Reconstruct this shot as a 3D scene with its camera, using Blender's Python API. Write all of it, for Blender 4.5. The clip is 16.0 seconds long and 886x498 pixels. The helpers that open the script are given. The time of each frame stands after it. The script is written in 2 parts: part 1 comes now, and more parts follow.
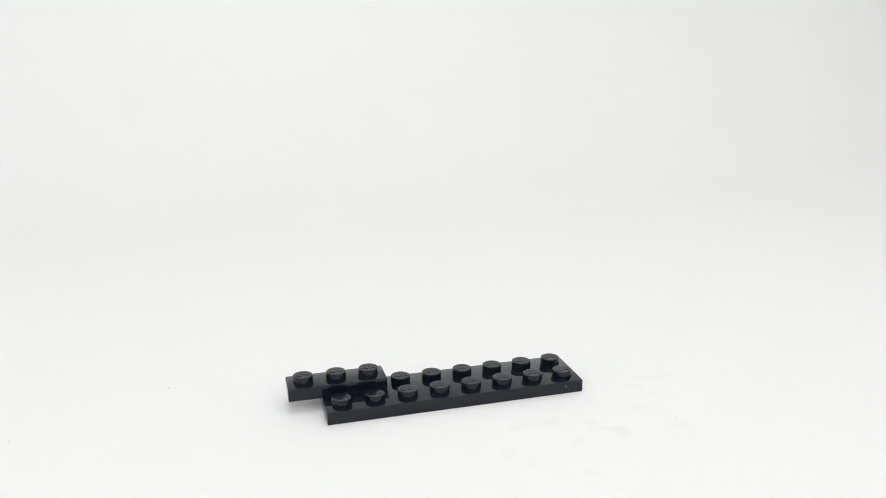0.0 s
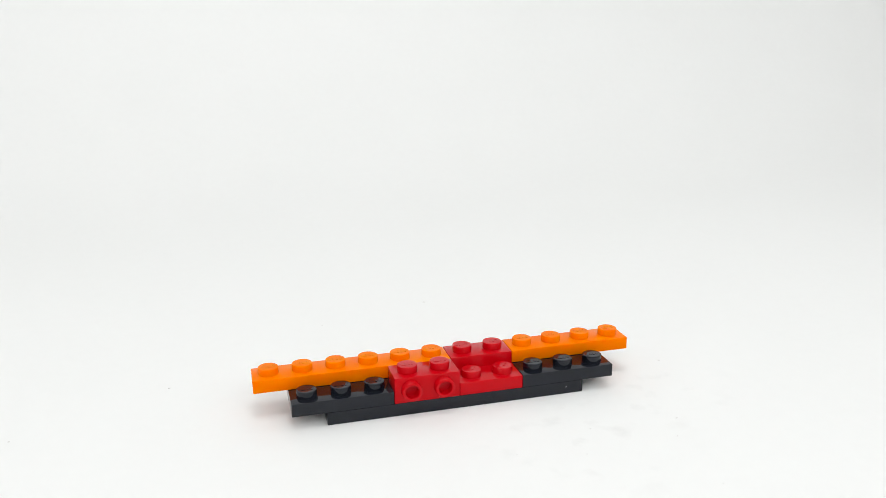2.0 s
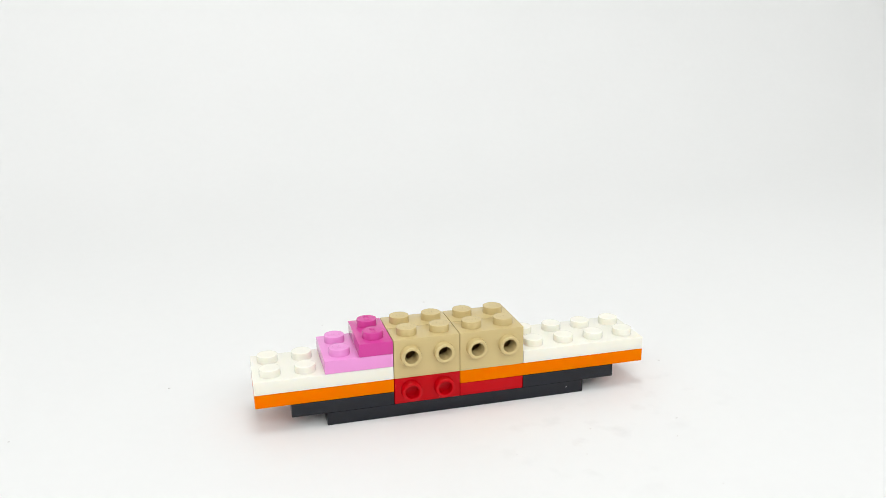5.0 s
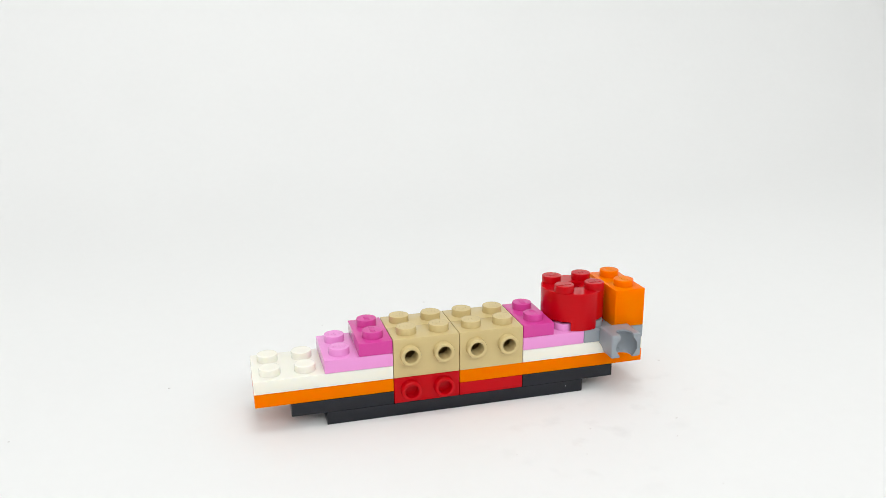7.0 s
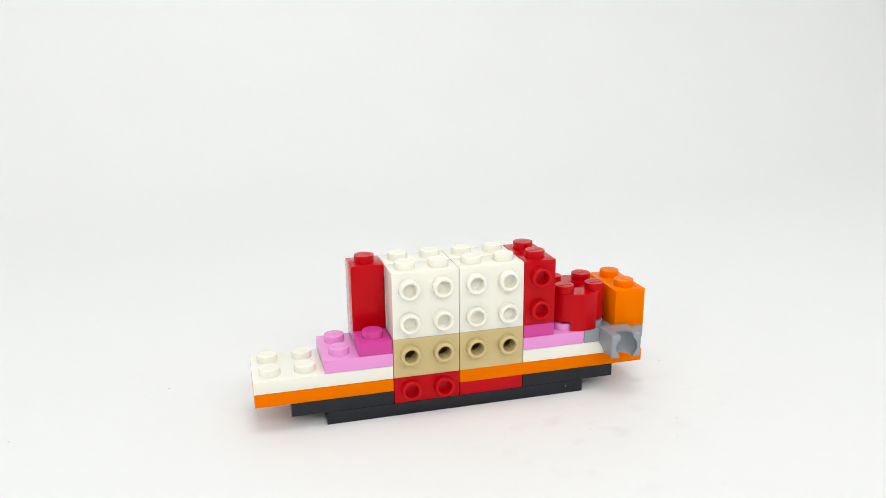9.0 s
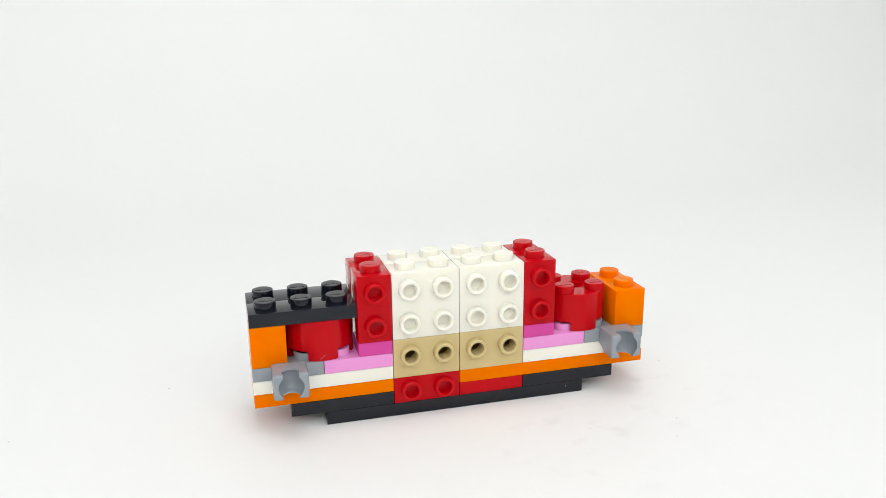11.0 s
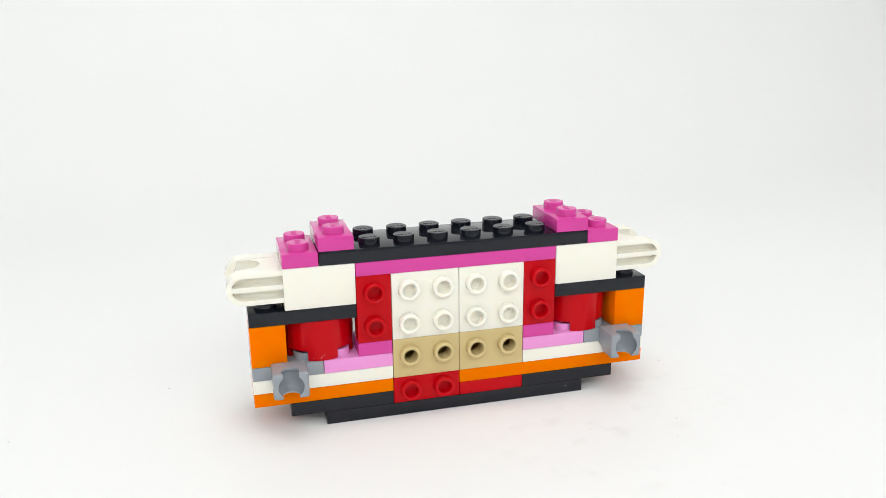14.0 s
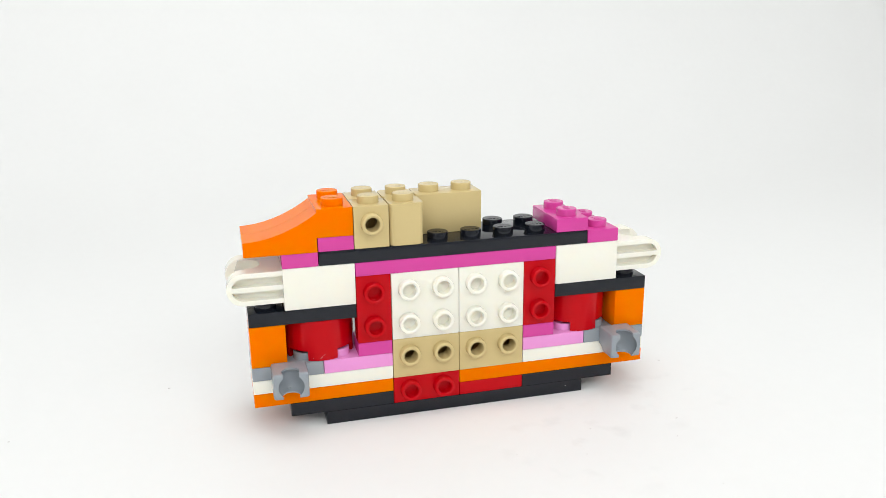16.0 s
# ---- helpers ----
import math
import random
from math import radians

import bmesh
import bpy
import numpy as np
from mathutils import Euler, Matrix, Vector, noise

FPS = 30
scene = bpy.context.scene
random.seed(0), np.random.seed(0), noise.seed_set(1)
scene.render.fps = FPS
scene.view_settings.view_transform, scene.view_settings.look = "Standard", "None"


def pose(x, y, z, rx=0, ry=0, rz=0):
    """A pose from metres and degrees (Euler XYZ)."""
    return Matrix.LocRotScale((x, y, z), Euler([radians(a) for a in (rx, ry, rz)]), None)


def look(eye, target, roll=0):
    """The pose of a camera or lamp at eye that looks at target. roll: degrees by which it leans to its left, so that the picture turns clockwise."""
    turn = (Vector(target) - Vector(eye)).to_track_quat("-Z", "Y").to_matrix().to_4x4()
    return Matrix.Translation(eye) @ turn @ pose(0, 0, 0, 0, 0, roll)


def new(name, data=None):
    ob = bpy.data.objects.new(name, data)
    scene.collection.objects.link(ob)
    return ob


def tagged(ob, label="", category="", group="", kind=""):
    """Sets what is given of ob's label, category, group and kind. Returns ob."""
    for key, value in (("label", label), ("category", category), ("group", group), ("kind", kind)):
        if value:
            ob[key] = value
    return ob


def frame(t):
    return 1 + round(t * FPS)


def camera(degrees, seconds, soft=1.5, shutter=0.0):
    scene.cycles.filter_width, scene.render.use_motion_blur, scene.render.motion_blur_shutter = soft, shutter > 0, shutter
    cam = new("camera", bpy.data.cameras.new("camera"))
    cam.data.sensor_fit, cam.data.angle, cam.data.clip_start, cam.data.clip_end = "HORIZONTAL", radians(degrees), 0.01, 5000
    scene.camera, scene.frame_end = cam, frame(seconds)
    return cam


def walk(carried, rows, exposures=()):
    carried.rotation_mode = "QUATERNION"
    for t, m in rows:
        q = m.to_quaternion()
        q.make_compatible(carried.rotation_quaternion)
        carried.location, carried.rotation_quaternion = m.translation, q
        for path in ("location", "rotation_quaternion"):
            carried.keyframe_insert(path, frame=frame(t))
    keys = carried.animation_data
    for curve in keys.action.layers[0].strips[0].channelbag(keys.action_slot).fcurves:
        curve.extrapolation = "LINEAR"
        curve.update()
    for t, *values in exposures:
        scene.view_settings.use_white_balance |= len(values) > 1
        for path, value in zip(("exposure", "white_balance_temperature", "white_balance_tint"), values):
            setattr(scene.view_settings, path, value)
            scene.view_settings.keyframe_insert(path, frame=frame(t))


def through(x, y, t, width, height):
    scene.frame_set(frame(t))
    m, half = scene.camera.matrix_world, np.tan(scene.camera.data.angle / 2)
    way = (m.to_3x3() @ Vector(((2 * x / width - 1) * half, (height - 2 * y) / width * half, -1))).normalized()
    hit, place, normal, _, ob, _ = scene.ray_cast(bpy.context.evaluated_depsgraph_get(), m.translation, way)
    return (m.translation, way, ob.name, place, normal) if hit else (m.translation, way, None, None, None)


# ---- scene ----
# ---------------------------------------------------------------- camera
EYE = Vector((-0.05119, -0.18199, 0.09174))
AIM = Vector((0.00188, 0.01276, 0.03381))
cam = camera(56.41, 16.0, soft=0.75)
walk(cam, [(0.0, look(EYE, AIM, -0.536)), (16.0, look(EYE, AIM, -0.536))],
     [(0.0, 0.04), (1.0, 0.07), (3.5, 0.08), (8.0, 0.04), (9.2, 0.06), (11.5, 0.08), (12.8, 0.07), (13.5, 0.10), (16.0, 0.12)])

# ---------------------------------------------------------------- light: two unseen area lamps inside an added white photo tent
world = bpy.data.worlds.new("world")
scene.world = world
world.use_nodes = True
world.node_tree.nodes["Background"].inputs[0].default_value = (1.0, 0.99, 0.97, 1)
world.node_tree.nodes["Background"].inputs[1].default_value = 0.05


def area_lamp(name, eye, target, size_x, size_y, watts, colour):
    data = bpy.data.lights.new(name, "AREA")
    data.shape, data.size, data.size_y = "RECTANGLE", size_x, size_y
    data.energy, data.color = watts, colour
    ob = new(name, data)
    ob.matrix_world = look(eye, target)
    return ob


area_lamp("roof_lamp", (0.0, -0.05, 0.97), (0.01, 0.06, 0), 0.42, 0.34, 2.2, (0.988, 1.0, 0.998))
area_lamp("front_lamp", (-0.02, -0.485, 0.39), (0.01, 0.2, 0.12), 0.8, 0.36, 2.48, (0.975, 0.995, 1.0))


# ---------------------------------------------------------------- materials
def shader(name, colour, rough, grain=0.0, grain_scale=900.0, bump=0.0, spec=0.5, sub=0.0, sheen=None, bleed=(1.0, 0.85, 0.65)):
    """Moulded plastic, paper or cloth: colour with faint mottling at two scales, fine relief and uneven gloss."""
    mat = bpy.data.materials.new(name)
    mat.use_nodes = True
    nodes, links = mat.node_tree.nodes, mat.node_tree.links
    bsdf = nodes["Principled BSDF"]
    bsdf.inputs["Base Color"].default_value = (*colour, 1)
    bsdf.inputs["Roughness"].default_value = rough
    bsdf.inputs["IOR"].default_value = 1.5
    bsdf.inputs["Specular IOR Level"].default_value = spec
    if sheen:
        bsdf.inputs["Specular Tint"].default_value = (*sheen, 1)
    if sub:
        bsdf.inputs["Subsurface Weight"].default_value = sub
        bsdf.inputs["Subsurface Radius"].default_value = bleed
        bsdf.inputs["Subsurface Scale"].default_value = 0.0015
    coord = nodes.new("ShaderNodeTexCoord")
    fine = nodes.new("ShaderNodeTexNoise")
    fine.inputs["Scale"].default_value = grain_scale
    fine.inputs["Detail"].default_value = 4
    broad = nodes.new("ShaderNodeTexNoise")
    broad.inputs["Scale"].default_value = grain_scale * 0.09
    broad.inputs["Detail"].default_value = 2
    links.new(coord.outputs["Object"], fine.inputs["Vector"])
    links.new(coord.outputs["Object"], broad.inputs["Vector"])
    if grain:
        mix = nodes.new("ShaderNodeMix")
        mix.data_type = "RGBA"
        mix.inputs[6].default_value = (*[c * (1 - grain) for c in colour], 1)
        mix.inputs[7].default_value = (*[min(1, c * (1 + grain)) for c in colour], 1)
        both = nodes.new("ShaderNodeMath")
        both.operation = "MULTIPLY_ADD"
        both.inputs[1].default_value = 0.5
        half = nodes.new("ShaderNodeMath")
        half.operation = "MULTIPLY"
        half.inputs[1].default_value = 0.5
        links.new(broad.outputs["Fac"], half.inputs[0])
        links.new(fine.outputs["Fac"], both.inputs[0])
        links.new(half.outputs[0], both.inputs[2])
        links.new(both.outputs[0], mix.inputs[0])
        links.new(mix.outputs[2], bsdf.inputs["Base Color"])
    span = nodes.new("ShaderNodeMapRange")
    span.inputs["To Min"].default_value = max(0.02, rough * 0.75)
    span.inputs["To Max"].default_value = min(1.0, rough * 1.3)
    links.new(broad.outputs["Fac"], span.inputs["Value"])
    links.new(span.outputs["Result"], bsdf.inputs["Roughness"])
    if bump:
        relief = nodes.new("ShaderNodeBump")
        relief.inputs["Strength"].default_value = bump
        relief.inputs["Distance"].default_value = 0.00005
        links.new(broad.outputs["Fac"], relief.inputs["Height"])
        links.new(relief.outputs["Normal"], bsdf.inputs["Normal"])
    return mat


BLACK = shader("black_plastic", (0.0055, 0.0072, 0.0125), 0.08, 0.10, 1500, 0.05, spec=0.36)
RED = shader("red_plastic", (0.52, 0.0012, 0.006), 0.07, 0.03, 1500, 0.08, spec=0.36, sheen=(1.0, 0.38, 0.38), sub=0.2, bleed=(1.4, 0.1, 0.1))
ORANGE = shader("orange_plastic", (0.94, 0.19, 0.0), 0.10, 0.03, 1500, 0.08, spec=0.06, sheen=(1.0, 0.42, 0.12), sub=0.45, bleed=(1.6, 0.4, 0.1))
WHITE = shader("white_plastic", (0.90, 0.873, 0.768), 0.12, 0.012, 1500, 0.08, spec=0.35, sub=0.3)
TAN = shader("tan_plastic", (0.62, 0.488, 0.235), 0.12, 0.03, 1500, 0.08, spec=0.3, sheen=(1.0, 0.92, 0.72))
PINK = shader("light_pink_plastic", (0.84, 0.32, 0.68), 0.12, 0.02, 1500, 0.08, spec=0.3, sheen=(1.0, 0.75, 0.95))
MAGENTA = shader("dark_pink_plastic", (0.65, 0.058, 0.325), 0.09, 0.03, 1500, 0.08, spec=0.4, sheen=(1.0, 0.6, 0.85))
GREY = shader("grey_plastic", (0.285, 0.315, 0.345), 0.2, 0.04, 1500, 0.10, spec=0.5, sub=0.15)
PAPER = shader("white_paper", (0.86, 0.86, 0.855), 0.55, 0.022, 260, 0.3)
def smudge(mat, x, y, reach, depth):
    """Faint greyish scuffs on the paper, in one patch of it."""
    nodes, links = mat.node_tree.nodes, mat.node_tree.links
    bsdf = nodes["Principled BSDF"]
    coord = nodes.new("ShaderNodeTexCoord")
    away = nodes.new("ShaderNodeVectorMath")
    away.operation = "DISTANCE"
    away.inputs[1].default_value = (x, y, 0)
    fade = nodes.new("ShaderNodeMapRange")
    fade.inputs["From Max"].default_value = reach
    fade.inputs["To Min"].default_value, fade.inputs["To Max"].default_value = 1.0, 0.0
    spots = nodes.new("ShaderNodeTexNoise")
    spots.inputs["Scale"].default_value, spots.inputs["Detail"].default_value = 120.0, 6
    pick = nodes.new("ShaderNodeMapRange")
    pick.inputs["From Min"].default_value, pick.inputs["From Max"].default_value = 0.56, 0.78
    pick.inputs["To Max"].default_value = depth
    both = nodes.new("ShaderNodeMath")
    both.operation = "MULTIPLY"
    mix = nodes.new("ShaderNodeMix")
    mix.data_type = "RGBA"
    mix.inputs[7].default_value = (0.42, 0.41, 0.40, 1)
    links.new(coord.outputs["Object"], away.inputs[0])
    links.new(coord.outputs["Object"], spots.inputs["Vector"])
    links.new(away.outputs["Value"], fade.inputs["Value"])
    links.new(spots.outputs["Fac"], pick.inputs["Value"])
    links.new(fade.outputs["Result"], both.inputs[0])
    links.new(pick.outputs["Result"], both.inputs[1])
    links.new(both.outputs[0], mix.inputs[0])
    links.new(bsdf.inputs["Base Color"].links[0].from_socket, mix.inputs[6])
    links.new(mix.outputs[2], bsdf.inputs["Base Color"])


smudge(PAPER, 0.022, -0.03, 0.03, 0.26)
smudge(PAPER, 0.052, -0.012, 0.024, 0.22)
CLOTH = shader("white_cloth", (0.84, 0.84, 0.83), 0.8, 0.02, 400, 0.2)
DUST = shader("dust", (0.72, 0.705, 0.69), 0.8, 0.2, 2000)


# ---------------------------------------------------------------- mesh helpers, all in millimetres until finished
def finish(name, bm, material, smooth=True):
    """A mesh in metres out of a bmesh in millimetres."""
    bmesh.ops.recalc_face_normals(bm, faces=bm.faces)
    bmesh.ops.scale(bm, vec=(0.001, 0.001, 0.001), verts=bm.verts)
    mesh = bpy.data.meshes.new(name)
    bm.to_mesh(mesh)
    bm.free()
    mesh.materials.append(material)
    if smooth:
        mesh.polygons.foreach_set("use_smooth", [True] * len(mesh.polygons))
        mesh.set_sharp_from_angle(angle=radians(32))
    return mesh


def part(name, mesh, parent, m=None, label=""):
    ob = new(name, mesh)
    ob.parent = parent
    if m is not None:
        ob.matrix_local = m
    return tagged(ob, label)


def block(bm, x0, x1, y0, y1, z0, z1, edge=0.0, segments=2):
    made = bmesh.ops.create_cube(bm, size=1.0)["verts"]
    for v in made:
        v.co = Vector((x0 + (v.co.x + 0.5) * (x1 - x0), y0 + (v.co.y + 0.5) * (y1 - y0), z0 + (v.co.z + 0.5) * (z1 - z0)))
    if edge:
        edges = list({e for v in made for e in v.link_edges})
        bmesh.ops.bevel(bm, geom=edges, offset=edge, segments=segments, profile=0.6, affect="EDGES")


def prism(bm, outline, z0, z1):
    """A straight solid over a plan outline of (x, y)."""
    low = [bm.verts.new((x, y, z0)) for x, y in outline]
    high = [bm.verts.new((x, y, z1)) for x, y in outline]
    n = len(outline)
    bm.faces.new(low[::-1])
    bm.faces.new(high)
    for i in range(n):
        bm.faces.new((low[i], low[(i + 1) % n], high[(i + 1) % n], high[i]))


def lathe(bm, profile, n=32):
    """Turn (radius, z) points round the z axis; a radius of 0 closes the end."""
    rings = []
    for r, z in profile:
        if r == 0:
            rings.append([bm.verts.new((0, 0, z))])
        else:
            rings.append([bm.verts.new((r * math.cos(2 * math.pi * i / n), r * math.sin(2 * math.pi * i / n), z)) for i in range(n)])
    for a, b in zip(rings, rings[1:]):
        for i in range(n):
            j = (i + 1) % n
            if len(a) == 1 and len(b) == 1:
                continue
            if len(a) == 1:
                bm.faces.new((a[0], b[i], b[j]))
            elif len(b) == 1:
                bm.faces.new((a[i], a[j], b[0]))
            else:
                bm.faces.new((a[i], a[j], b[j], b[i]))


def carved(name, solid, cutters, material):
    """A mesh: the bmesh solid with every bmesh of cutters taken out of it."""
    body = new("carving", finish(name, solid, material, False))
    tools = []
    for bm in cutters:
        tool = new("cutter", finish("cutter", bm, material, False))
        mod = body.modifiers.new("cut", "BOOLEAN")
        mod.operation, mod.object, mod.solver = "DIFFERENCE", tool, "EXACT"
        tools.append(tool)
    bpy.context.view_layer.update()
    mesh = bpy.data.meshes.new_from_object(body.evaluated_get(bpy.context.evaluated_depsgraph_get()))
    mesh.name = name
    for ob in (body, *tools):
        bpy.data.objects.remove(ob)
    if not mesh.materials:
        mesh.materials.append(material)
    mesh.polygons.foreach_set("use_smooth", [True] * len(mesh.polygons))
    mesh.set_sharp_from_angle(angle=radians(32))
    return mesh


def turned(bm, m):
    bmesh.ops.transform(bm, matrix=m, verts=bm.verts)
    return bm


# ---------------------------------------------------------------- the tent: floor, sweep, walls, ceiling
def build_tent():
    # one sheet of paper: flat floor, wide curve, upright back
    bm = bmesh.new()
    run = [(-520.0, 0.0), (-250.0, 0.0), (0.0, 0.0), (190.0, 0.0)]
    for i in range(1, 17):
        a = i / 16 * math.pi / 2
        run.append((190 + 220 * math.sin(a), 220 - 220 * math.cos(a)))
    run += [(410.0, 480.0), (410.0, 720.0), (410.0, 1000.0)]
    xs = [-520 + 80 * i for i in range(14)]
    grid = [[bm.verts.new((x, y, z)) for x in xs] for y, z in run]
    for a, b in zip(grid, grid[1:]):
        for i in range(len(xs) - 1):
            bm.faces.new((a[i], a[i + 1], b[i + 1], b[i]))
    sheet = new("floor", finish("floor", bm, PAPER))
    thick = sheet.modifiers.new("thickness", "SOLIDIFY")
    thick.thickness, thick.offset = 0.0004, -1
    if sheet.data.polygons[0].normal.z < 0:
        sheet.data.flip_normals()
    tagged(sheet, "seamless white paper sweep, matt and nearly spotless", "backdrop", kind="structure")
    # cloth walls and ceiling stay out of view, added to bounce light around
    for name, box in (("wall_west", (-528, -520, -520, 420, -2, 1000)), ("wall_east", (520, 528, -520, 420, -2, 1000)),
                      ("wall_south", (-528, 528, -528, -520, -2, 1000)), ("wall_north", (-528, 528, 420, 428, -2, 1000)),
                      ("ceiling", (-528, 528, -528, 428, 1000, 1008))):
        bm = bmesh.new()
        block(bm, *box)
        tagged(new(name, finish(name, bm, CLOTH, False)), "plain white tent cloth, unseen, added to bounce light", "tent wall", kind="structure")


def build_dust():
    for x, y, size, long, turn in ((59.7, 3.1, 0.11, 5.0, -35), (47.0, -27.8, 0.17, 2.2, 0), (42.7, -35.5, 0.17, 1.3, 20), (-68.1, 22.6, 0.19, 1.2, 0),
                                   (-101.8, 4.0, 0.22, 1.2, 10), (-25.0, 55.4, 0.2, 1.3, 60), (10.0, 67.2, 0.24, 1.5, 0), (41.4, -55.2, 0.15, 1.5, 30),
                                   (86.5, 6.7, 0.16, 1.2, 0), (20.0, -37.0, 0.12, 1.4, 0), (25.5, -27.0, 0.13, 1.5, -20), (5.5, -33.0, 0.1, 1.4, 15)):
        bm = bmesh.new()
        bmesh.ops.create_icosphere(bm, subdivisions=1, radius=size)
        for v in bm.verts:
            v.co = Vector((v.co.x * random.uniform(0.6, 1.6), v.co.y * random.uniform(0.6, 1.3), max(-size * 0.3, v.co.z * 0.6)))
            v.co.x *= long
        low = min(v.co.z for v in bm.verts)
        bmesh.ops.translate(bm, vec=(0, 0, -low), verts=bm.verts)
        ob = new("dust_speck", finish("dust_speck", bm, DUST))
        ob.matrix_world = pose(x * 0.001, y * 0.001, 0, 0, 0, turn)
        tagged(ob, "tiny grey speck of dust on the white paper", "dust speck", "dust specks on the paper")


# ---------------------------------------------------------------- toy bricks: 8 mm grid, plates 3.2 mm high
PITCH, PLATE, GAP = 8.0, 3.2, 0.075
STUDS = {}
BODIES = {}


def stud_mesh(material, hollow=False):
    key = (material.name, hollow)
    if key not in STUDS:
        bm = bmesh.new()
        if hollow:
            lathe(bm, [(2.42, 0), (2.42, 1.5), (2.36, 1.66), (2.22, 1.72), (1.74, 1.72), (1.62, 1.66), (1.58, 1.5), (1.58, 0.05), (0, 0.05)])
        else:
            lathe(bm, [(2.42, 0), (2.42, 1.52), (2.37, 1.66), (2.24, 1.72), (1.9, 1.72), (1.2, 1.70), (0, 1.68)])
        STUDS[key] = finish("stud", bm, material)
    return STUDS[key]


def mark_mesh(material):
    """Raised maker's mark on a stud: plain slanting strokes."""
    key = (material.name, "mark")
    if key not in STUDS:
        bm = bmesh.new()
        high = 1.735 if material == TAN else 1.79
        for x, y0, y1, wide in ((-1.35, -0.65, 0.65, 0.34), (-0.95, -0.65, -0.35, 0.5), (-0.35, -0.65, 0.65, 0.55), (0.5, -0.65, 0.65, 0.55), (1.35, -0.65, 0.65, 0.55)):
            block(bm, x - wide / 2, x + wide / 2, y0, y1, 1.6, high, 0.03, 1)
        for v in bm.verts:
            v.co.x += 0.22 * v.co.y
        STUDS[key] = finish("raised_mark", bm, material)
    return STUDS[key]


def side_stud_mesh(material, through):
    key = (material.name, "side", through)
    if key not in STUDS:
        bm = bmesh.new()
        outer = [(2.46, 0), (2.44, 1.35), (2.37, 1.56), (2.22, 1.68), (2.0, 1.72), (1.78, 1.68), (1.63, 1.56), (1.58, 1.35)]
        if through:
            lathe(bm, outer + [(1.58, -2.2), (1.62, -2.25), (2.0, -2.25), (2.0, -0.6)])
        else:
            lathe(bm, outer + [(1.56, -0.25), (1.5, -0.36), (0, -0.4)])
        STUDS[key] = finish("side_stud", bm, material)
    return STUDS[key]


def body_mesh(nu, nv, height, material, holes=(), steps=(), depth=3.0):
    """A hollow brick body with its origin at the middle of its base. holes: (x, z) of bores in the front face."""
    key = (nu, nv, height, material.name, tuple(holes), tuple(steps))
    if key in BODIES:
        return BODIES[key]
    hx, hy, h = nu * PITCH / 2 - GAP, nv * PITCH / 2 - GAP, height * PLATE - 0.04
    wall, roof = 1.45, 1.1
    bm = bmesh.new()
    if steps:
        # full height over the front row, one plate high over the back row
        low = PLATE - 0.04
        side = [(-hy, 0), (hy, 0), (hy, low), (0, low), (0, h), (-hy, h)]
        prism(bm, side, -hx, hx)
        # the prism's x, y, z become y, z, x
        turned(bm, Matrix(((0, 0, 1, 0), (1, 0, 0, 0), (0, 1, 0, 0), (0, 0, 0, 1))))
        bmesh.ops.bevel(bm, geom=list(bm.edges), offset=0.13, segments=2, profile=0.6, affect="EDGES")
        cavity = bmesh.new()
        block(cavity, -hx + wall, hx - wall, -hy + wall, hy - wall, -1, low - roof)
    else:
        block(bm, -hx, hx, -hy, hy, 0, h, 0.13)
        cavity = bmesh.new()
        block(cavity, -hx + wall, hx - wall, -hy + wall, hy - wall, -1, h - roof)
    cutters = [cavity]
    for x, z in holes:
        bore = bmesh.new()
        lathe(bore, [(0, -depth), (1.6, -depth), (1.6, 3), (0, 3)], 28)
        cutters.append(turned(bore, Matrix.Translation((x, -hy, z)) @ pose(0, 0, 0, 90)))
    BODIES[key] = carved("body", bm, cutters, material)
    return BODIES[key]


def place(u, v, z):
    """Grid studs from the base plate's front corner, and plates of height, into metres."""
    return Vector(((u - 4) * PITCH * 0.001, (v - 1) * PITCH * 0.001, z * PLATE * 0.001))


MOVES = []  # (thing, its place, time of its arrival, how far it stands off the table while it waits)


def arrive(ob, u, v, z, t, lift=0.0, turn=0):
    where = place(u, v, z)
    ob.matrix_world = Matrix.Translation(where) @ pose(0, 0, 0, 0, 0, turn)
    MOVES.append((ob, where, t, lift, turn))
    return ob


def stud_at(thing, x, y, z, material, hollow=False):
    stud = part("stud", stud_mesh(material, hollow), thing, Matrix.Translation((x * 0.001, y * 0.001, z * 0.001)))
    if not hollow and material != WHITE:
        part("raised_mark", mark_mesh(material), stud)


def toy(name, label, category, group=""):
    return tagged(new(name), label, category, group)


def brick(name, label, category, u, v, z, nu, nv, height, material, t, group="", side=(), through=False, turn=0):
    """A plate or brick. side: rows of heights (mm) of studs on its front face."""
    thing = toy(name, label, category, group)
    holes = [((i - (nu - 1) / 2) * PITCH, s) for s in side for i in range(nu)]
    part("body", body_mesh(nu, nv, height, material, holes, (), 3.0 if through else 1.0), thing)
    for i in range(nu):
        for j in range(nv):
            stud_at(thing, (i - (nu - 1) / 2) * PITCH, (j - (nv - 1) / 2) * PITCH, height * PLATE - 0.05, material)
    for x, s in holes:
        part("side_stud", side_stud_mesh(material, through), thing,
             Matrix.Translation((x * 0.001, (-nv * PITCH / 2 + GAP) * 0.001, s * 0.001)) @ pose(0, 0, 0, 90))
    a, b = (nv, nu) if turn in (90, -90) else (nu, nv)
    return arrive(thing, u + a / 2, v + b / 2, z, t, 0.0, turn)


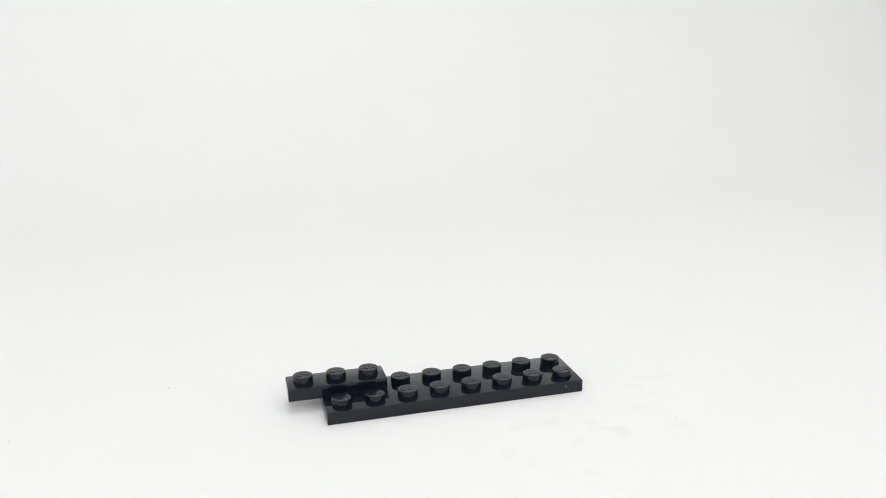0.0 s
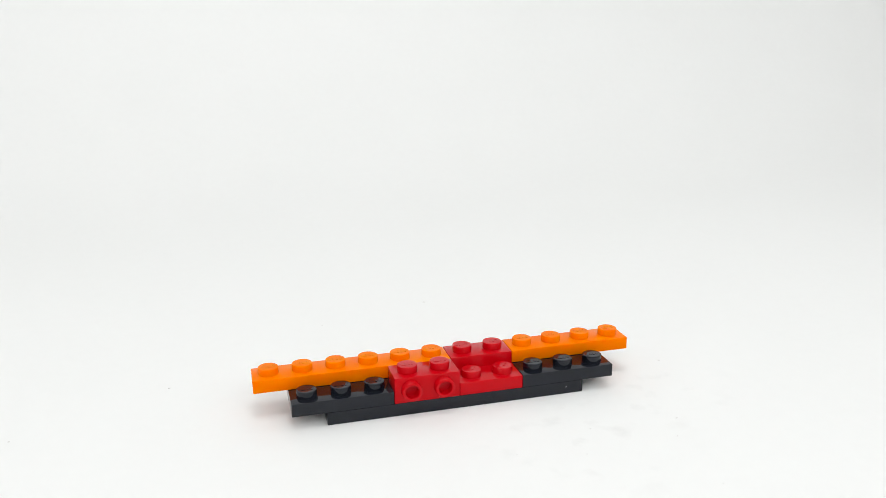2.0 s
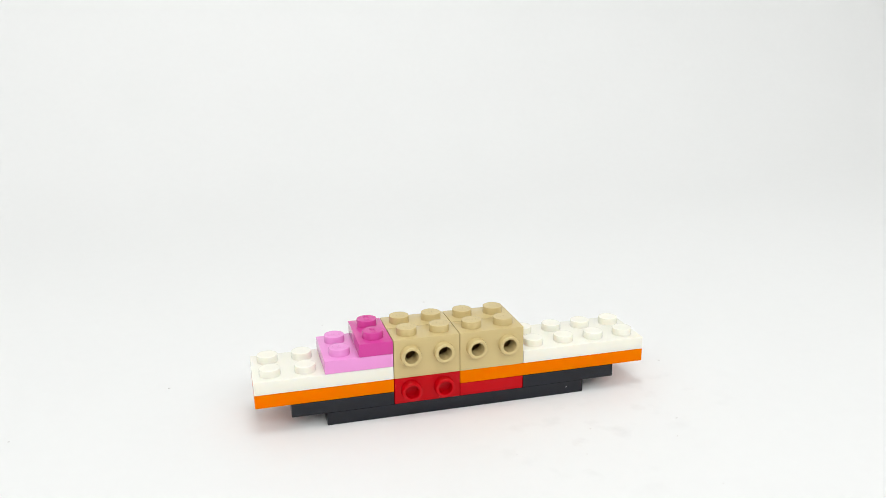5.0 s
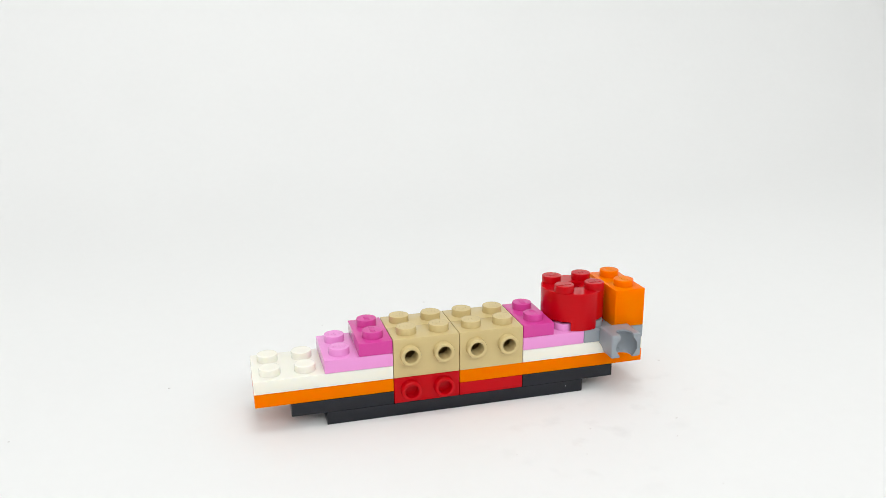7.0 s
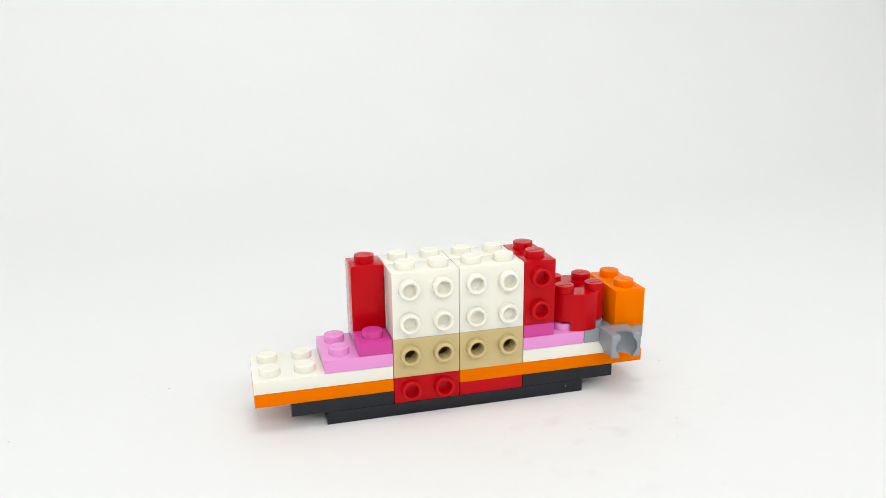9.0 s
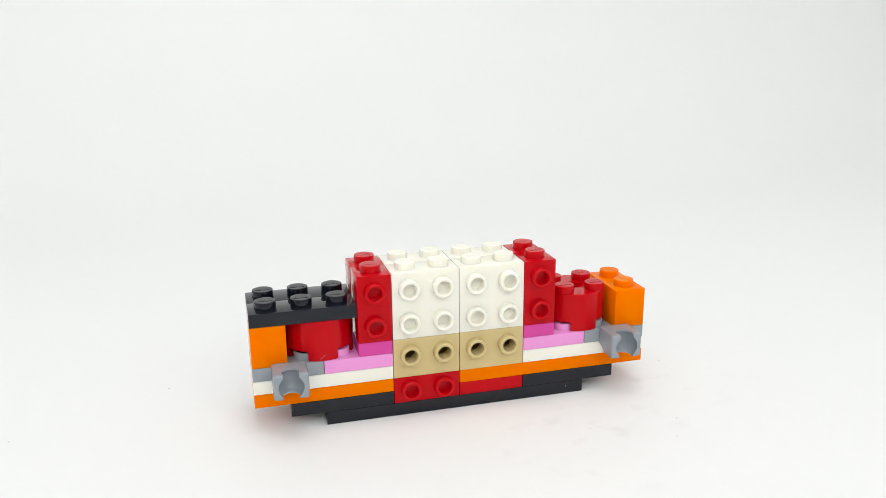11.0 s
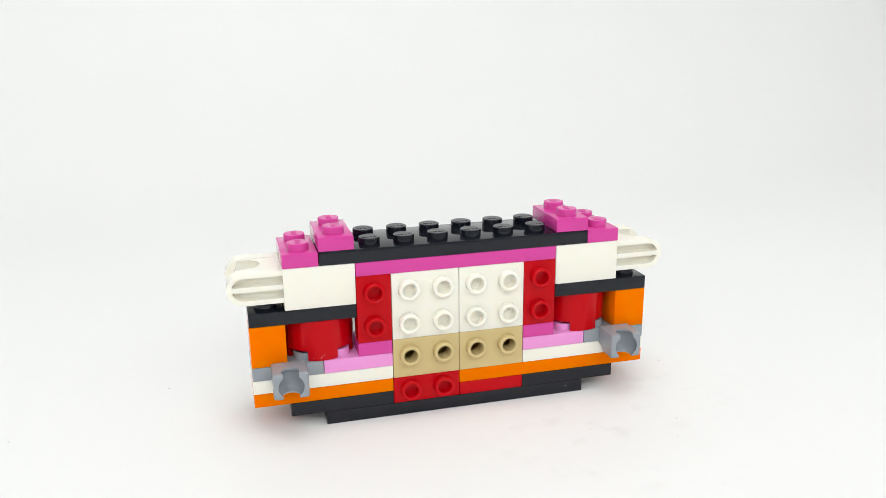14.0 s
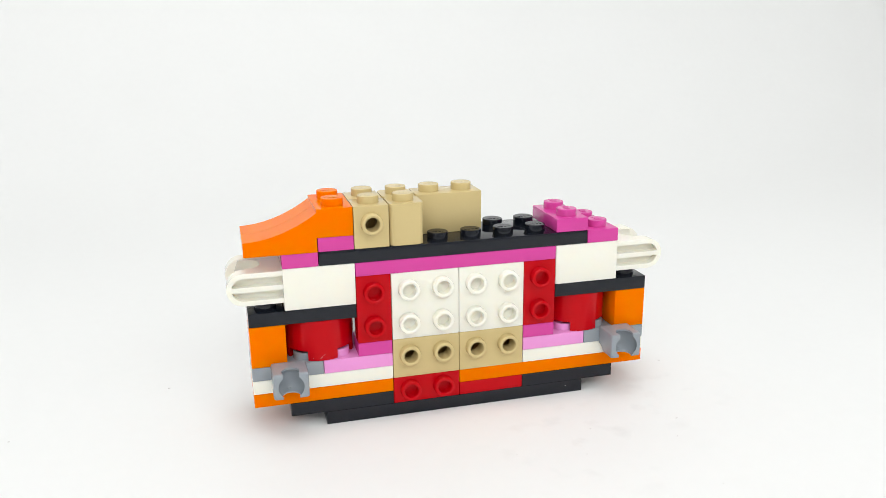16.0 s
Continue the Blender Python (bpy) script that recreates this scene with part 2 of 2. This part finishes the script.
def step_plate(label, u, v, z, material, t, turn=0):
    """A two by two plate with one raised row that carries two studs on its side."""
    thing = toy("bracket_plate", label, "toy plate", "red bracket plates")
    part("body", body_mesh(2, 2, 2, material, ((-4.0, 3.2), (4.0, 3.2)), ("step",), 1.0), thing)
    for x in (-4, 4):
        stud_at(thing, x, -4, 2 * PLATE - 0.05, material)
        stud_at(thing, x, 4, PLATE - 0.05, material)
        part("side_stud", side_stud_mesh(material, False), thing,
             Matrix.Translation((x * 0.001, (-PITCH + GAP) * 0.001, 0.0032)) @ pose(0, 0, 0, 90))
    return arrive(thing, u + 1, v + 1, z, t, 0.0, turn)


def socket_mesh():
    if "socket" in BODIES:
        return BODIES["socket"]
    bm = bmesh.new()
    block(bm, -3.9, 3.9, -7.0, 0.35, -2.0, 4.0, 0.75, 4)
    ball = bmesh.new()
    bmesh.ops.create_uvsphere(ball, u_segments=36, v_segments=24, radius=3.25)
    turned(ball, Matrix.Translation((0, -5.35, 0.9)))
    mouth = bmesh.new()
    lathe(mouth, [(0, -9), (1.95, -9), (1.95, 9), (0, 9)], 32)
    turned(mouth, Matrix.Translation((0, -5.4, 0)))
    gap = bmesh.new()
    block(gap, -1.75, 1.75, -9, -5.5, -9, 9)
    heel = bmesh.new()
    lathe(heel, [(0, -9), (2.6, -9), (2.6, 9), (0, 9)], 32)
    turned(heel, Matrix.Translation((0, -0.2, -2.9)) @ pose(0, 0, 0, 0, 90))
    BODIES["socket"] = carved("ball_socket", bm, [ball, mouth, gap, heel], GREY)
    return BODIES["socket"]


def socket_plate(u, v, z, t, turn=0):
    thing = toy("socket_plate", "grey one by two plate with a ball socket on its side", "toy plate", "grey socket plates")
    part("body", body_mesh(2, 1, 1, GREY), thing)
    socket = part("ball_socket", socket_mesh(), thing, Matrix.Translation((0, -0.0039, 0)), "open grey ball socket")
    # nub added to stand in for a small bright glint in the cup
    if "nub" not in BODIES:
        bm = bmesh.new()
        lathe(bm, [(0.32, -0.6), (0.3, 0.1), (0.18, 0.2), (0, 0.24)], 16)
        BODIES["nub"] = finish("glint_nub", bm, GREY)
    part("glint_nub", BODIES["nub"], socket, Matrix.Translation((-0.0002, -0.0029, -0.0012)) @ pose(0, 0, 0, 55))
    for x in (-4, 4):
        stud_at(thing, x, 0, PLATE - 0.05, GREY, True)
    return arrive(thing, u + 1, v + 0.5, z, t, 0.002, turn)


def round_brick(u, v, z, t, scratched=False):
    thing = toy("round_brick", "glossy red round two by two brick with notched foot", "toy brick", "red round bricks")
    if "round" not in BODIES:
        bm = bmesh.new()
        h = 3 * PLATE - 0.04
        lathe(bm, [(0, 0), (7.78, 0), (7.9, 0.12), (7.9, h - 0.15), (7.75, h), (0, h)], 72)
        cutters = []
        hollow = bmesh.new()
        lathe(hollow, [(0, -1), (6.3, -1), (6.3, 6.5), (0, 6.5)], 40)
        cutters.append(hollow)
        for a in (45, 135, 225, 315):
            notch = bmesh.new()
            block(notch, 4, 12, -2.7, 2.7, -1, 2.3)
            cutters.append(turned(notch, pose(0, 0, 0, 0, 0, a)))
        bore = bmesh.new()
        block(bore, -2.4, 2.4, -0.9, 0.9, h - 2, h + 1)
        cutters.append(bore)
        bore = bmesh.new()
        block(bore, -0.9, 0.9, -2.4, 2.4, h - 1.9, h + 1)
        cutters.append(bore)
        BODIES["round"] = carved("body", bm, cutters, RED)
    part("body", BODIES["round"], thing)
    for x in (-4, 4):
        for y in (-4, 4):
            stud_at(thing, x, y, 3 * PLATE - 0.05, RED)
    if scratched:
        # two fine pale scratches low on the front
        for x, height, long, lean in ((-0.2, 1.0, 1.5, 40), (-2.2, 0.7, 0.35, 10)):
            bm = bmesh.new()
            block(bm, -long / 2, long / 2, -0.02, 0.02, -0.016, 0.016)
            part("scratch", finish("scratch", bm, DUST), thing,
                 Matrix.Translation((x * 0.001, -math.sqrt(7.9 ** 2 - x * x) * 0.001, height * 0.001)) @ pose(0, 0, 0, 0, -lean), "fine pale scratch")
    return arrive(thing, u + 1, v + 1, z, t)


def joint_ball():
    """The hollow for a ball between the arms of a joint brick."""
    bm = bmesh.new()
    bmesh.ops.create_uvsphere(bm, u_segments=40, v_segments=24, radius=4.05)
    return turned(bm, Matrix.Translation((8.1, 0, 7.2)))


def hinge_brick(u, v, z, t, turn=0):
    """A white two by two brick whose end runs out into two slotted, rounded cheeks with a cup between them."""
    thing = toy("joint_brick", "white two by two brick with slotted rounded joint arms", "toy brick", "white joint bricks")
    part("body", body_mesh(2, 2, 3, WHITE), thing)
    for x in (-4, 4):
        for y in (-4, 4):
            stud_at(thing, x, y, 3 * PLATE - 0.05, WHITE)
    if "cheek" not in BODIES:
        outline = [(0.0, 1.9), (8.5, 1.9)]
        for i in range(1, 16):
            a = -math.pi / 2 + math.pi * i / 16
            outline.append((8.55 + 3.65 * math.cos(a), 5.55 + 3.65 * math.sin(a)))
        outline += [(8.5, 9.2), (0.0, 9.2)]
        half_slot = [(0.0, 0.55)]
        for i in range(0, 10):
            a = 0.22 + (math.pi / 2 - 0.22) * i / 9
            half_slot.append((8.55 + 2.55 * math.cos(a), 2.55 * math.sin(a)))
        half_slot.append((0.0, 2.55))
        for side in (-1, 1):
            bm = bmesh.new()
            prism(bm, outline, -1.8, 1.8)
            bmesh.ops.bevel(bm, geom=[e for e in bm.edges if e.calc_face_angle(0) > 0.9], offset=0.55, segments=4, profile=0.6, affect="EDGES")
            turned(bm, pose(0, 0, 0, 90))
            cutters = []
            for up in (-1, 1):
                slot = bmesh.new()
                prism(slot, [(x, 5.55 + up * z) for x, z in half_slot], -3.0, 3.0)
                bmesh.ops.bevel(slot, geom=[e for e in slot.edges if e.calc_face_angle(0) > 0.9], offset=0.25, segments=2, affect="EDGES")
                turned(slot, Matrix.Translation((0, side * 2.9, 0)) @ pose(0, 0, 0, 90))
                cutters.append(slot)
            BODIES["cheek", side] = carved("cheek", bm, cutters, WHITE)
        BODIES["cheek"] = True
        bm = bmesh.new()
        prism(bm, [(0, 2.6), (9.6, 2.6), (10.8, 3.2), (10.8, 4.5), (9.2, 9.0), (0, 9.15)], -4.7, 4.7)
        turned(bm, pose(0, 0, 0, 90))
        BODIES["cup"] = carved("cup", bm, [joint_ball()], WHITE)
    for side in (-1, 1):
        part("cheek", BODIES["cheek", side], thing, Matrix.Translation((0.0078, side * 0.0059, 0)), "slotted rounded arm")
    part("cup", BODIES["cup"], thing, Matrix.Translation((0.0078, 0, 0)))
    return arrive(thing, u + 1, v + 1, z, t, 0.0, turn)


def curved_slope(u, v, z, t):
    """Three studs long: a hollow-backed ramp that sweeps up to one studded block; its tail hangs one plate lower."""
    thing = toy("curved_slope", "orange curved slope brick sweeping up to one stud", "toy slope", "orange curved slopes")
    if "slope" not in BODIES:
        outline = [(-15.9, 0.0), (-0.1, 0.0), (-0.1, PLATE), (7.9, PLATE), (7.9, 3 * PLATE - 0.05), (0.0, 3 * PLATE - 0.05), (0.0, 8.75)]
        for i in range(1, 19):
            x = -15.9 * i / 18
            s = 1 + x / 15.9
            outline.append((x, 3.25 + 5.5 * (0.04 * s + 0.96 * s * s)))
        bm = bmesh.new()
        prism(bm, outline, -3.9, 3.9)
        bmesh.ops.bevel(bm, geom=[e for e in bm.edges if e.calc_face_angle(0) > 0.6], offset=0.14, segments=2, profile=0.6, affect="EDGES")
        turned(bm, pose(0, 0, 0, 90))
        hollow = bmesh.new()
        block(hollow, -14.4, -1.4, -2.5, 2.5, -1, 2.1)
        second = bmesh.new()
        block(second, 1.0, 6.5, -2.5, 2.5, 2.2, PLATE + 2.2)
        BODIES["slope"] = carved("body", bm, [hollow, second], ORANGE)
    part("body", BODIES["slope"], thing)
    stud_at(thing, 4, 0, 3 * PLATE - 0.08, ORANGE)
    return arrive(thing, u + 2, v + 0.5, z, t)


def log_brick(u, v, z, t):
    """A one by two brick whose long sides bulge like two logs."""
    thing = toy("log_brick", "tan one by two brick with rounded log sides", "toy brick")
    outline = []
    for side in (1, -1):
        for lobe in (-4 * side, 4 * side):
            # each log is a rounded square in plan
            for middle, first in ((-2.8, -90), (2.8, 0)):
                for i in range(6):
                    a = radians(first + 90 * i / 5)
                    outline.append((side * (2.75 + 1.1 * math.cos(a)), lobe + side * (middle + 1.1 * math.sin(a))))
    bm = bmesh.new()
    prism(bm, outline, 0, 3 * PLATE - 0.04)
    bmesh.ops.bevel(bm, geom=[e for e in bm.edges if abs(e.verts[0].co.z - e.verts[1].co.z) < 0.01], offset=0.14, segments=1, affect="EDGES")
    hollow = bmesh.new()
    block(hollow, -2.4, 2.4, -6.4, 6.4, -1, 8.4)
    part("body", carved("body", bm, [hollow], TAN), thing)
    for y in (-4, 4):
        stud_at(thing, 0, y, 3 * PLATE - 0.05, TAN)
    return arrive(thing, u + 0.5, v + 1, z, t)


build_tent()
build_dust()

# hull: black plates, red bracket plates, orange plates
base = brick("toy_plate", "long black two by eight plate lying on the white paper", "toy plate", 0, 0, 0, 8, 2, 1, BLACK, 0)
nick = bmesh.new()
bmesh.ops.create_icosphere(nick, subdivisions=1, radius=0.13)
part("nick", finish("nick", nick, DUST), base, Matrix.Translation((0.0275, -0.0079, 0.0019)), "tiny pale nick")
for u, v, t in ((-1, 1, 0), (-1, 0, 0.2)):
    brick("toy_plate", "glossy black one by three plate overhanging the base plate", "toy plate", u, v, 1, 3, 1, 1, BLACK, t, "small black plates")
step_plate("bright red bracket plate with two studs facing outward", 2, 0, 1, RED, 0.5)
step_plate("bright red bracket plate with its raised row behind", 4, 0, 1, RED, 0.8, 180)
for v, t in ((1, 1.1), (0, 1.4)):
    brick("toy_plate", "glossy black one by three plate overhanging the base plate", "toy plate", 6, v, 1, 3, 1, 1, BLACK, t, "small black plates")
for u, v, n, t in ((6, 1, 4, 1.7), (-2, 1, 6, 2.0), (-2, 0, 4, 2.3), (4, 0, 6, 2.6)):
    words = "four" if n == 4 else "six"
    brick("toy_plate", "bright orange one by %s plate on the black hull" % words, "toy plate", u, v, 2, n, 1, 1, ORANGE, t, "orange plates")
for u, t in ((6, 2.9), (-2, 4.4)):
    brick("toy_plate", "white two by four plate on orange plates", "toy plate", u, 0, 3, 4, 2, 1, WHITE, t, "white plates")

# first storey: tan bricks, plain behind and bored in front
for u, t in ((4, 3.2), (2, 3.5)):
    brick("toy_brick", "plain tan one by two brick", "toy brick", u, 1, 3, 2, 1, 3, TAN, t, "tan bricks")
for u, t in ((4, 3.8), (2, 4.1)):
    brick("toy_brick", "tan one by two brick with two bored side studs", "toy brick", u, 0, 3, 2, 1, 3, TAN, t, "tan bricks", (5.6,), True)
for u, d, t in ((0, 1, 4.7), (6, 0, 5.3)):
    brick("toy_plate", "light pink two by two plate on a white plate", "toy plate", u, 0, 4, 2, 2, 1, PINK, t, "light pink plates")
    brick("toy_plate", "dark pink one by two plate on a light pink plate", "toy plate", u + d, 0, 5, 2, 1, 1, MAGENTA, t + 0.3, "dark pink plates", turn=90)

# ends: socket plates, orange bricks, round bricks, black cover plates
for u, t in ((8, 5.9), (-2, 9.5)):
    socket_plate(u, 1, 4, t, 180)
    socket_plate(u, 0, 4, t + 0.3)
for u, t in ((9, 6.5), (-2, 10.1)):
    brick("toy_brick", "bright orange one by two brick on grey socket plates", "toy brick", u, 0, 5, 2, 1, 3, ORANGE, t, "orange bricks", turn=90)
round_brick(7, 0, 5, 6.8)
round_brick(-1, 0, 5, 10.4, True)
for u, v, t in ((-2, 1, 10.7), (-2, 0, 11.0), (7, 1, 11.3), (7, 0, 11.6)):
    brick("toy_plate", "glossy black one by three plate over a round brick", "toy plate", u, v, 8, 3, 1, 1, BLACK, t, "small black plates")

# tall bricks with side studs: red columns and white panels, back to back
TALL = (3.9, 12.0)
for u, back, front in ((6, 7.1, 7.4), (1, 8.9, 9.2)):
    brick("tall_brick", "tall red one by one brick with two side studs", "toy brick", u, 1, 6, 1, 1, 5, RED, back, "tall red bricks", TALL, turn=180)
    brick("tall_brick", "tall red one by one brick with two side studs", "toy brick", u, 0, 6, 1, 1, 5, RED, front, "tall red bricks", TALL)
for u, back, front in ((4, 7.7, 8.0), (2, 8.3, 8.6)):
    brick("tall_brick", "tall white one by two brick with four side studs", "toy brick", u, 1, 6, 2, 1, 5, WHITE, back, "tall white bricks", TALL, turn=180)
    brick("tall_brick", "tall white one by two brick with four side studs", "toy brick", u, 0, 6, 2, 1, 5, WHITE, front, "tall white bricks", TALL)

# top: joint bricks, pink and black decks, slopes and tan bricks
hinge_brick(7, 0, 9, 11.9)
brick("toy_plate", "dark pink two by six plate across the tall bricks", "toy plate", 1, 0, 11, 6, 2, 1, MAGENTA, 12.2)
hinge_brick(-1, 0, 9, 12.5, 180)
brick("toy_plate", "dark pink one by two plate on a white joint brick", "toy plate", -1, 0, 12, 2, 1, 1, MAGENTA, 12.8, "dark pink plates", turn=90)
brick("toy_plate", "long black two by eight plate across the top", "toy plate", 0, 0, 12, 8, 2, 1, BLACK, 13.1)
brick("toy_plate", "dark pink one by two plate on a white joint brick", "toy plate", 8, 0, 12, 2, 1, 1, MAGENTA, 13.4, "dark pink plates", turn=90)
brick("toy_plate", "dark pink one by two plate on the black deck", "toy plate", 7, 0, 13, 2, 1, 1, MAGENTA, 13.7, "dark pink plates", turn=90)
brick("toy_plate", "dark pink one by two plate on the black deck", "toy plate", 0, 0, 13, 2, 1, 1, MAGENTA, 14.0, "dark pink plates", turn=90)
curved_slope(-2, 1, 13, 14.3)
curved_slope(-2, 0, 13, 14.6)
brick("toy_brick", "tan one by one brick beside the orange slope", "toy brick", 1, 1, 13, 1, 1, 3, TAN, 14.9, "tan bricks", (5.6,), True, turn=180)
brick("toy_brick", "tan one by one brick with a bored side stud", "toy brick", 1, 0, 13, 1, 1, 3, TAN, 15.2, "tan bricks", (5.6,), True)
log_brick(2, 0, 13, 15.5)
brick("toy_brick", "plain tan one by two brick", "toy brick", 3, 1, 13, 2, 1, 3, TAN, 15.8, "tan bricks")


NUDGES = ((0.0, -0.0006), (5.2, -0.00025), (13.7, 0.0))  # pressing pieces on pushes the whole model back a little


def motions():
    """Every piece waits on the paper beside the camera until its turn, then stands in its place at the next exposure."""
    for i, (thing, where, t, lift, turn) in enumerate(MOVES):
        wait = Vector((-0.47 + 0.072 * (i % 5), -0.48 + 0.03 * (i // 5), lift))
        spin = pose(0, 0, 0, 0, 0, turn)
        rest = Matrix.Translation(wait) @ spin
        homes = [(a, Matrix.Translation(where + Vector((0, d, 0))) @ spin) for a, d in NUDGES]
        past = [h for a, h in homes if a <= t][-1]
        rows = [(0.0, rest), (t - 0.067, rest), (t - 0.033, past)] if t else [(0.0, past)]
        for a, home in homes:
            if a > t:
                rows += [(a - 0.067, past), (a - 0.033, home)]
                past = home
        walk(thing, rows + [(16.0, past)])


motions()
